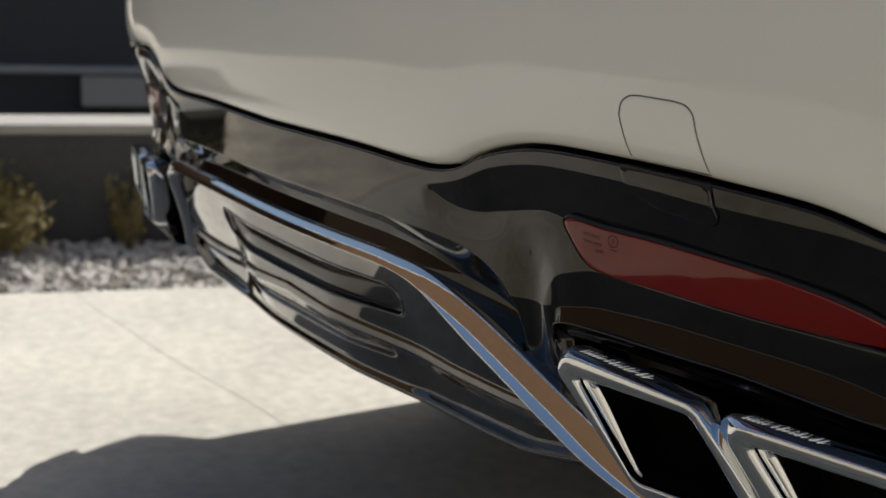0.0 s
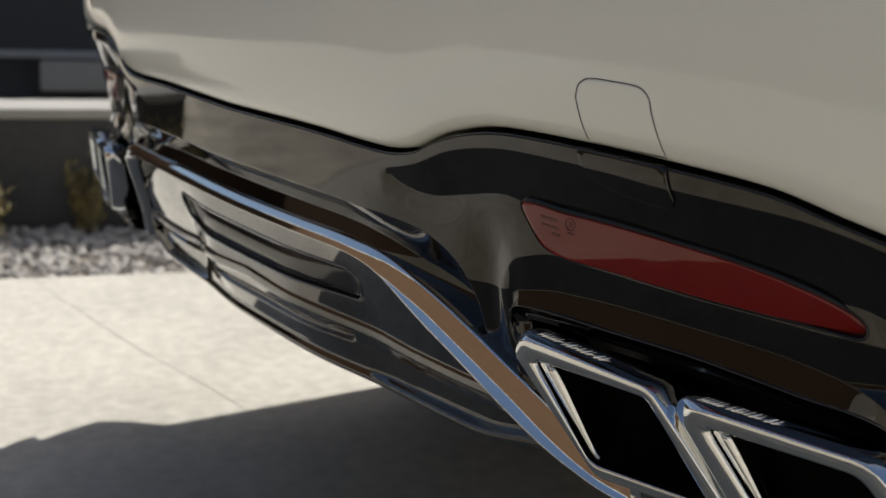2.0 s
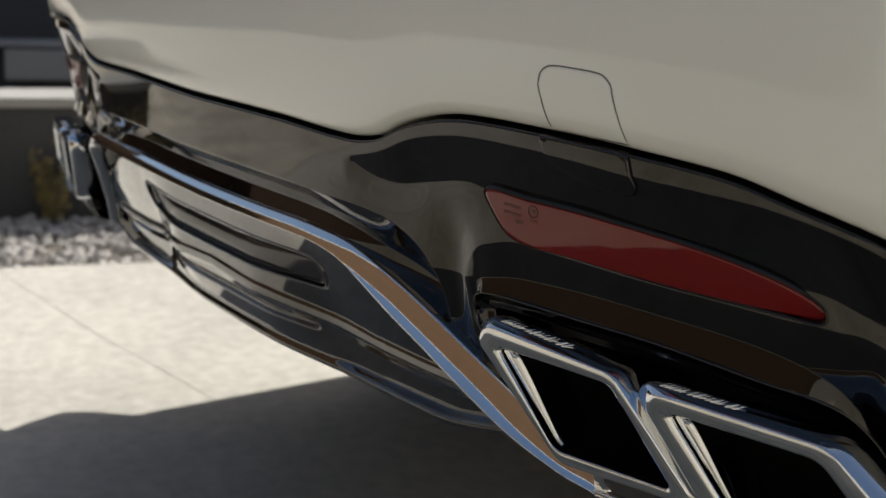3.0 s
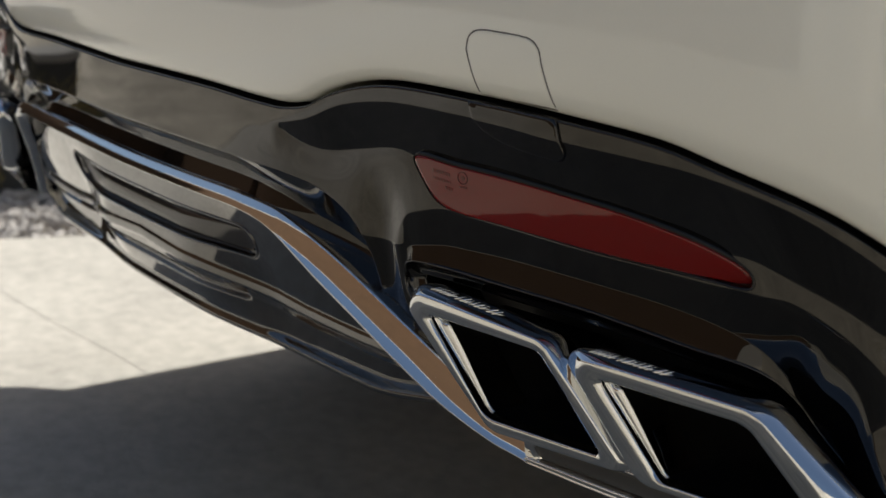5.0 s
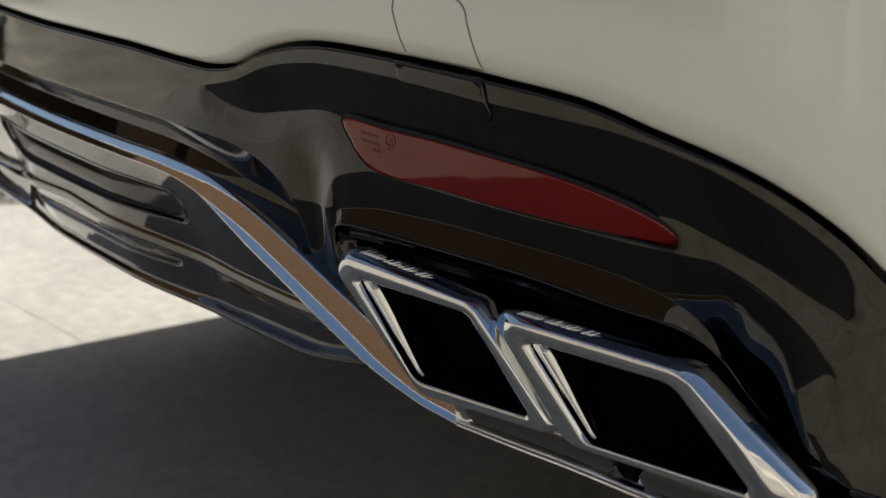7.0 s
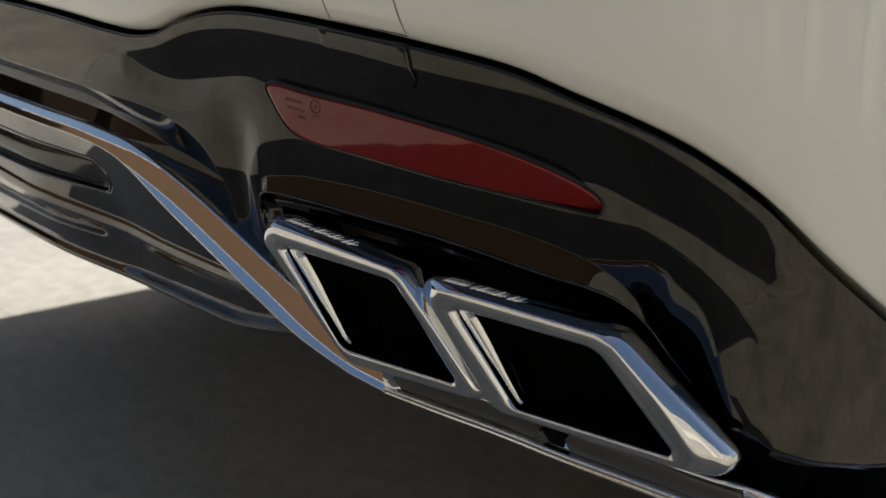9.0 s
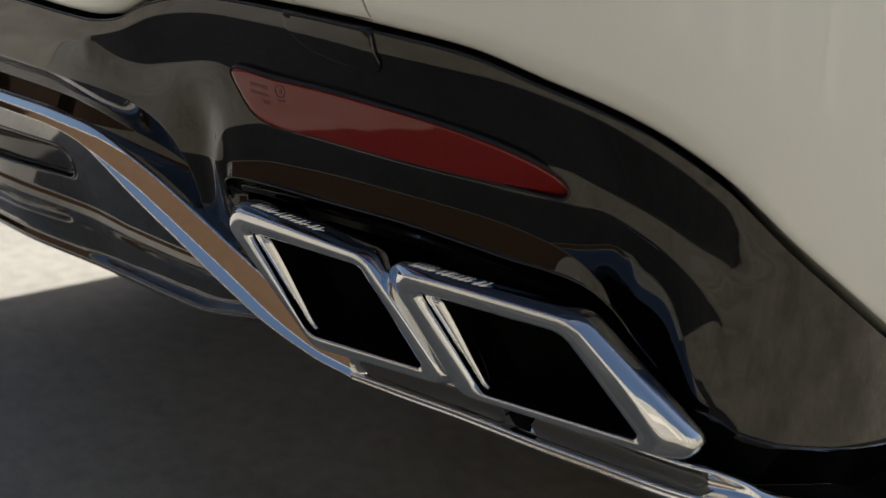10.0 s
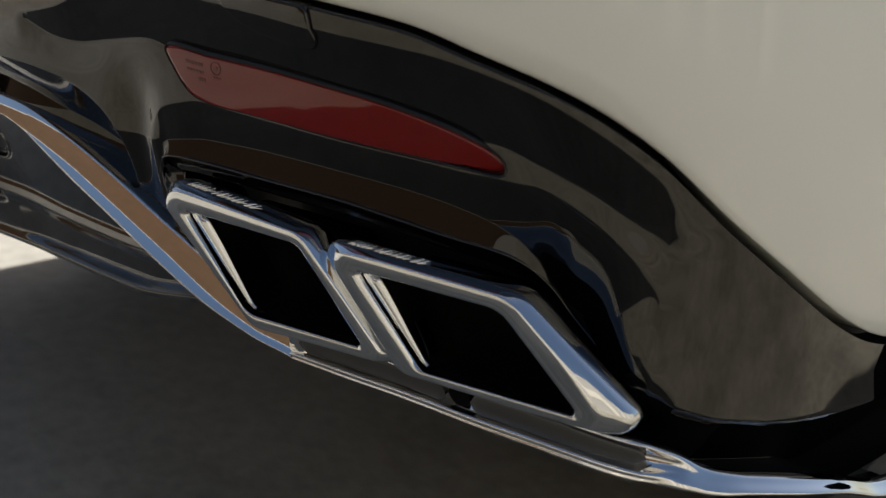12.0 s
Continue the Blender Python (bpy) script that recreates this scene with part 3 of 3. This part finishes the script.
part("gap", ring("gap", TOW_LOW, 0.0024, 0.0003, trim_off, SOOT), tow, "narrow dark gap")
part("edge", ring("edge", inset(TOW_LOW, -0.0019), 0.0018, 0.0007, trim_off, BLACK), tow, "rounded edge of the opening")

# exhaust tips
# outer and inner corners of the frames, each with its radius, from the upper inner corner clockwise
TIP_A = ([(0.4933, 0.4321, 0.0165), (0.6616, 0.4135, 0.02), (0.7423, 0.3104, 0.009), (0.6024, 0.306, 0.02)], [(0.5426, 0.4035, 0.003), (0.6575, 0.4002, 0.013), (0.7113, 0.3223, 0.004), (0.5969, 0.3218, 0.018)])
TIP_B = ([(0.6574, 0.4115, 0.016), (0.8456, 0.4072, 0.034), (0.9526, 0.3077, 0.013), (0.7394, 0.3071, 0.026)], [(0.7106, 0.3909, 0.003), (0.8361, 0.3903, 0.024), (0.8979, 0.3185, 0.004), (0.7637, 0.3169, 0.016)])


def rounded(corners, arc=9, straight=8):
    """A closed outline with straight sides and round corners, the same count of points for any corners."""
    p = np.array(corners)[:, :2]
    ends = []
    for i, (x, z, r) in enumerate(corners):
        a, b = p[i - 1] - p[i], p[(i + 1) % len(p)] - p[i]
        a, b = a / np.linalg.norm(a), b / np.linalg.norm(b)
        half = math.acos(max(-1, min(1, a @ b))) / 2
        run = r / math.tan(half)
        mid = p[i] + (a + b) / np.linalg.norm(a + b) * r / math.sin(half)
        u, w = p[i] + a * run - mid, p[i] + b * run - mid
        turn = math.acos(max(-1, min(1, u @ w / r**2)))
        ends.append([mid + (math.sin((1 - k) * turn) * u + math.sin(k * turn) * w) / math.sin(turn) for k in np.linspace(0, 1, arc)])
    out = []
    for i, arcs in enumerate(ends):
        out += arcs
        a, b = arcs[-1], ends[(i + 1) % len(ends)][0]
        out += [a + (b - a) * k for k in np.linspace(0, 1, straight + 2)[1:-1]]
    return np.array(out)


def tip_place(x, z, off):
    """A place on the tips' common face, off outwards."""
    return np.stack([x, 0.0902 + 0.25 * (x - 0.514) + 0.18 * (0.365 - z) - off + 0 * x, z + 0 * x], -1)


def exhaust_tip(points, mirror=1):
    """A chrome frame with an inner sleeve, a black pipe and a raised emblem of plain bars on its upper side."""
    outer, inner = rounded(points[0]), rounded(points[1])
    crest = np.array([points[0][0][:2], points[0][1][:2]])
    start = outer[8][0] + 0.006
    bars = [(start + 0.0042 * k, 0.0013) for k in range(5)] + [(start + 0.0245 + x, w) for x, w in ((0.0, 0.0016), (0.0042, 0.0036), (0.0100, 0.0014), (0.0150, 0.0016), (0.0190, 0.0034), (0.0250, 0.0014), (0.0315, 0.0040), (0.0375, 0.0030))]
    tip = tagged(new("exhaust_tip"), "polished chrome exhaust tip, a slanted four-sided frame")
    tip.parent = car
    flip = np.array([mirror, 1, 1])
    broad = np.linalg.norm(outer - inner, axis=1)[:, None]

    def between(k, shrink=0.0):
        k = np.clip(k * (1 + 1.3 * step(broad, 0.024, 0.042)), 0, 1) if k < 0.3 else k
        return inset(outer * (1 - k) + inner * k, shrink)

    prof = [(0.0, 0.005, -0.036), (0.0, 0.0012, -0.030), (0.0, 0, -0.022), (0.0, 0, -0.0140), (0.012, 0, -0.0118), (0.035, 0, -0.0092), (0.10, 0, -0.0058), (0.17, 0, -0.0022), (0.20, 0, -0.0009), (0.225, 0, -0.0002), (0.25, 0, 0.0002), (0.28, 0, 0.0004), (0.7, 0, 0.0005),
            (0.90, 0, 0.0003), (0.93, 0, -0.0004), (0.965, 0, -0.0018), (0.985, 0, -0.0034), (1.0, 0, -0.0070), (1.0, 0.0004, -0.018)]
    part("rim", loft("rim", [tip_place(*between(k, d).T, o) * flip for k, d, o in prof], SATIN, flip=mirror < 0), tip)
    some = list(range(3 * 17 + 4, 4 * 17)) + list(range(4))
    prof = [(0.0, -0.0068), (0.0007, -0.0080), (0.0012, -0.0098), (0.0018, -0.0084), (0.0028, -0.0079), (0.0062, -0.0100), (0.0074, -0.0108), (0.0082, -0.0130), (0.0086, -0.05)]
    inward = ((inset(inner, 0.001) - inner) / 0.001 * (0.25 + 0.75 * step(inner[:, 1:], inner[:, 1].min(), inner[:, 1].max())))[some]
    part("sleeve", sheet("sleeve", np.array([tip_place(*(inner[some] + inward * d).T, o) * flip for d, o in prof]), SATIN), tip, "chrome inner sleeve")
    part("pipe", loft("pipe", [tip_place(*between(1.0, 0.0003).T, -0.012) * flip, tip_place(*between(1.0, 0.002).T, -0.085) * flip], SOOT, True, mirror < 0), tip, "black inside of the exhaust tip")
    for x, w in bars:
        frame_ = np.array([(x, 0.0), (x + w, 0.0), (x + w + 0.0045, 0.0078), (x + 0.0045, 0.0078)])
        rings = [(frame_, -0.0110), (frame_, -0.0092)]
        rows = []
        for r, o in rings:
            base_ = np.interp(r[:, 0], *crest.T) + 0.0004
            rows.append(tip_place(r[:, 0], base_ - 0.001 + r[:, 1] * 0.30, o - r[:, 1] * 0.95) * flip)
        part("emblem", loft("emblem", rows, SATIN, True, mirror > 0), tip, "raised bar of an emblem")
    return tip


for side in (1, -1):
    for shape in (TIP_A, TIP_B):
        exhaust_tip(shape, side)

# rest of the car: tailgate and sides, roof, floor, wheels
cols = np.r_[np.linspace(0, 1.5, 40), np.linspace(1.6, ALONG[-1], 30)]
cols = np.r_[-cols[:0:-1], cols]
along_y = place(cols, 0, 0)[:, 1]
top = 1.56 - 0.52 * step(along_y, 3.1, 3.9) - 0.1 * step(along_y, 3.9, 4.7)
v = np.linspace(0, 1, 14)
zz = 0.885 + (top - 0.885)[None] * v[:, None]
lean = np.interp(zz, [0.88, 0.90, 1.0, 1.2, 1.45, 1.56], [-0.012, -0.012, -0.03, -0.09, -0.20, -0.30])
upper = place(cols[None], zz, lean)
part("body", sheet("body", upper, WHITE), car, "white painted tailgate and sides")
part("roof", sheet("roof", np.array([upper[-1][: len(cols) // 2 + 1], upper[-1][len(cols) // 2 :][::-1]]), WHITE), car, "white painted roof")
side = cols[cols > 1.40]
zz = np.interp(np.linspace(0, 1, 8), [0, 1], [0.0, 1.0])[:, None]
arch = np.maximum(0.27, 0.62 - 2.2 * np.abs(place(side, 0, 0)[:, 1] - 1.05) ** 2) + 0 * side
for way in (1, -1):
    part("side_panel", sheet("side_panel", place(way * side[None], arch[None] + (0.90 - arch)[None] * zz, 0.01), WHITE), car, "white painted side panel")
under = place(cols, 0.30, -0.13)
part("floor_pan", sheet("floor_pan", np.array([under[: len(cols) // 2 + 1], under[len(cols) // 2 :][::-1]]), MATT), car, "dark underbody")
inner = np.array([place(cols, z, -0.10 + 0.07 * step(np.abs(cols), 1.1, 1.2)) for z in (0.27, 0.60, 0.88)])
part("inner_panel", sheet("inner_panel", inner, MATT), car, "dark panel behind the bumper")

for way in (1, -1):
    run = np.linspace(0.60, 1.26 if way > 0 else 1.06, 45)
    edge = np.interp(run, *np.array(SKIRT + SWEEP).T) - 0.010
    part("undertray", sheet("undertray", np.array([place(way * run, edge, skirt_depth(run, edge)), place(way * run, edge - 0.004, -0.06), place(way * run, edge + 0.004, -0.13)]), MATT), car, "black plastic undertray")


def tube(name, radius, width, hole, mat, at):
    """A tyre or rim, its axle along x."""
    prof = [(hole, -0.5), (radius * 0.93, -0.5), (radius, -0.38), (radius, 0.38), (radius * 0.93, 0.5), (hole, 0.5)]
    ang = np.linspace(0, 2 * np.pi, 33)
    grid = np.array([[(at[0] + w * width, at[1] + r * np.cos(t), at[2] + r * np.sin(t)) for t in ang] for r, w in prof])
    return sheet(name, grid, mat)


for way in (1, -1):
    for y in (1.05, 4.05):
        wheel = part("wheel", tube("wheel", 0.27, 0.17, 0.02, STEEL, (0.64 * way, y, GROUND + 0.38)), car, "dark alloy wheel")
        part("tyre", tube("tyre", 0.38, 0.22, 0.25, RUBBER, (0.64 * way, y, GROUND + 0.378)), wheel, "black rubber tyre")

# ---- ground and surroundings ----
ground = new("ground", mesh_of("ground", [(-400, -400, GROUND - 0.06), (400, -400, GROUND - 0.06), (400, 400, GROUND - 0.06), (-400, 400, GROUND - 0.06)], [(0, 1, 2, 3)], SOIL))
tagged(ground, "dry pale soil", "ground", "", "structure")
EDGE = 16.4  # degrees by which slab edge and kerb wall run off the car's line


def beside(across, along, z):
    """A place counted across from the slab's edge and along it."""
    c, s = math.cos(radians(EDGE)), math.sin(radians(EDGE))
    return Vector((-1.85 - across * c + along * s, 0.42 + across * s + along * c, z))


def bar(name, a0, a1, l0, l1, z0, z1, mat, label, category, kind="structure", bevel=0.006):
    ob = new(name, box(name, (-a1, l0, z0), (-a0, l1, z1), mat, bevel))
    ob.location, ob.rotation_euler = beside(0, 0, 0), (0, 0, radians(-EDGE))
    return tagged(ob, label, category, "", kind)


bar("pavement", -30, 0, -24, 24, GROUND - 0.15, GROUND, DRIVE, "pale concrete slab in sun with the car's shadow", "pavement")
bar("pavement_street", 0, 16, -16, -1.5, GROUND - 0.15, GROUND, STREET, "pale concrete beside the planted strip", "pavement")
bar("wall_kerb", 0.62, 0.80, -1.5, 9, GROUND - 0.1, 0.185, DARKWALL, "low dark stone retaining wall", "wall")
bar("trim", 0.60, 0.84, -1.52, 9, 0.185, 0.215, CAP, "pale stone cap on the low wall", "wall cap")
bar("wall_far", 2.6, 2.8, -0.6, 12, GROUND - 0.1, 2.3, SHED, "dark slate painted wall", "wall")
bar("ledge", 2.54, 2.62, -0.6, 12, 0.175, 0.205, STONE, "thin grey ledge on the dark wall", "ledge")
bar("sign_board", 2.50, 2.60, -0.02, 3.0, 0.035, 0.165, CAP, "pale grey board along the dark wall", "board", "")
bar("wall_rear", -9.0, 0.6, -7.2, -7.0, GROUND - 0.1, 2.85, TAN, "tan timber house wall", "wall")
bar("trim_rear", -9.1, 0.7, -7.3, -6.9, 2.85, 3.25, CREAM, "pale fascia along the top of the house wall", "wall cap")
bar("wall_street", 0.8, 7.2, -9.2, -9.0, GROUND - 0.1, 2.6, TAN, "tan timber wall across the street", "wall")
bar("trim_street", 0.8, 7.3, -9.3, -8.9, 2.6, 3.2, CREAM, "pale fascia along the top of the tan wall", "wall cap")
bar("wall_side", 7.0, 7.2, -9.0, -1.7, GROUND - 0.1, 2.6, TAN, "tan timber garden wall", "wall")
bar("wall_east", -7.4, -7.2, -5.0, 8, GROUND - 0.1, 2.6, TAUPE, "grey brown rendered garden wall in sun", "wall")
for along in (-2.6, -0.9, 0.3, 2.2):
    bar("pillar_east", -7.2, -7.1, along, along + 0.45, GROUND, 2.5, CREAM, "pale rendered pillar on the garden wall", "pillar")


def stones(name, count, a0, a1, l0, l1, small, large, mat, label):
    """Loose stones, each a squashed and jittered eight-cornered lump, in one mesh."""
    rng = np.random.default_rng(4)
    unit = np.array([(1, 0, 0), (0, 1, 0), (-1, 0, 0), (0, -1, 0), (0.6, 0.6, 0.7), (-0.6, 0.6, 0.7), (-0.6, -0.6, 0.7), (0.6, -0.6, 0.7), (0, 0, -0.7), (0, 0, 0.95)], float)
    tris = [(4, 5, 9), (5, 6, 9), (6, 7, 9), (7, 4, 9), (0, 1, 4), (1, 5, 4), (1, 2, 5), (2, 6, 5), (2, 3, 6), (3, 7, 6), (3, 0, 7), (0, 4, 7), (1, 0, 8), (2, 1, 8), (3, 2, 8), (0, 3, 8)]
    verts, faces = [], []
    for i in range(count):
        r = rng.uniform(small, large)
        turn = Euler(rng.uniform(-0.6, 0.6, 3) + np.array((0, 0, rng.uniform(0, 6.3)))).to_matrix()
        at = np.array(beside(rng.uniform(a0, a1), rng.uniform(l0, l1), GROUND - 0.02 + rng.uniform(0, 0.5) * r))
        pts = (unit + rng.uniform(-0.22, 0.22, unit.shape)) * r * rng.uniform(0.6, 1.1, 3)
        verts.append(pts @ np.array(turn).T + at)
        faces += [tuple(10 * i + k for k in t) for t in tris]
    ob = new(name, mesh_of(name, np.vstack(verts), faces, mat, False))
    return tagged(ob, label, "gravel", "", "stuff")


bar("gravel_bed", 0.004, 0.62, -1.49, 9, GROUND - 0.12, GROUND - 0.03, SOIL, "dry soil under the gravel", "soil")
stones("gravel", 5300, 0.01, 0.60, -1.47, 3.2, 0.008, 0.022, GRAVEL, "loose grey and pale gravel beside the slab")


def bush(across, along, height, radius, leaves, seed):
    """A low dry shrub: thin stems and many small leaves in clumps."""
    rng = np.random.default_rng(seed)
    root = np.array(beside(across, along, GROUND - 0.03))
    shrub = tagged(new("shrub"), "low dry shrub with yellowish green leaves in gravel", "shrub", "shrubs")
    shrub.location = root
    tips = []
    for k in range(14):
        way = np.array((rng.normal(0, radius * 0.55), rng.normal(0, radius * 0.55), height * rng.uniform(0.6, 1.0)))
        tips.append(way)
        verts = []
        for f, w in ((0, 0.004), (0.5, 0.003), (1, 0.0015)):
            at = way * f + np.array((0, 0, 0.02 * math.sin(3 * f)))
            verts += [at + np.array((w, 0, 0)), at + np.array((-w * 0.5, w * 0.8, 0)), at + np.array((-w * 0.5, -w * 0.8, 0))]
        faces = [(3 * j + i, 3 * j + (i + 1) % 3, 3 * j + 3 + (i + 1) % 3, 3 * j + 3 + i) for j in range(2) for i in range(3)]
        part("stem", mesh_of("stem", verts, faces, SOIL), shrub)
    verts, faces = [], []
    for i in range(leaves):
        way = tips[rng.integers(len(tips))]
        at = way * rng.uniform(0.25, 1.05) + rng.normal(0, radius * 0.16, 3)
        at[2] = max(at[2], 0.02)
        turn = np.array(Euler(rng.uniform(0, 6.3, 3)).to_matrix())
        size = rng.uniform(0.006, 0.014)
        leaf = np.array([(-1, 0, 0), (0, -0.42, 0.1), (1, 0, 0), (0, 0.42, 0.1)]) * size
        verts.append(leaf @ turn.T + at)
        faces.append((4 * i, 4 * i + 1, 4 * i + 2, 4 * i + 3))
    part("foliage", mesh_of("foliage", np.vstack(verts), faces, LEAF, False), shrub)
    return shrub


bush(0.50, -0.24, 0.25, 0.14, 2200, 3)
bush(0.52, -0.55, 0.17, 0.12, 1300, 8)
bush(0.56, 0.10, 0.26, 0.07, 700, 5)
bush(0.42, -1.20, 0.34, 0.16, 2400, 9)

# a hairline crack across the concrete
rng = np.random.default_rng(11)
trail = np.stack([np.linspace(-0.35, -2.0, 60), np.interp(np.linspace(-0.35, -2.0, 60), [-2.0, -1.44, -0.69, -0.35], [0.355, 0.375, 0.43, 0.47])], 1)
trail[:, 1] += np.cumsum(rng.normal(0, 0.003, 60)) * 0.6
half = rng.uniform(0.0004, 0.0012, 60)
verts = [(x, y + k * h, GROUND + 0.0012) for (x, y), h in zip(trail, half) for k in (1, -1)]
crack = new("crack", mesh_of("crack", verts, [(2 * i, 2 * i + 1, 2 * i + 3, 2 * i + 2) for i in range(59)], CRACK))
tagged(crack, "fine dark crack across the concrete", "crack", "", "structure")
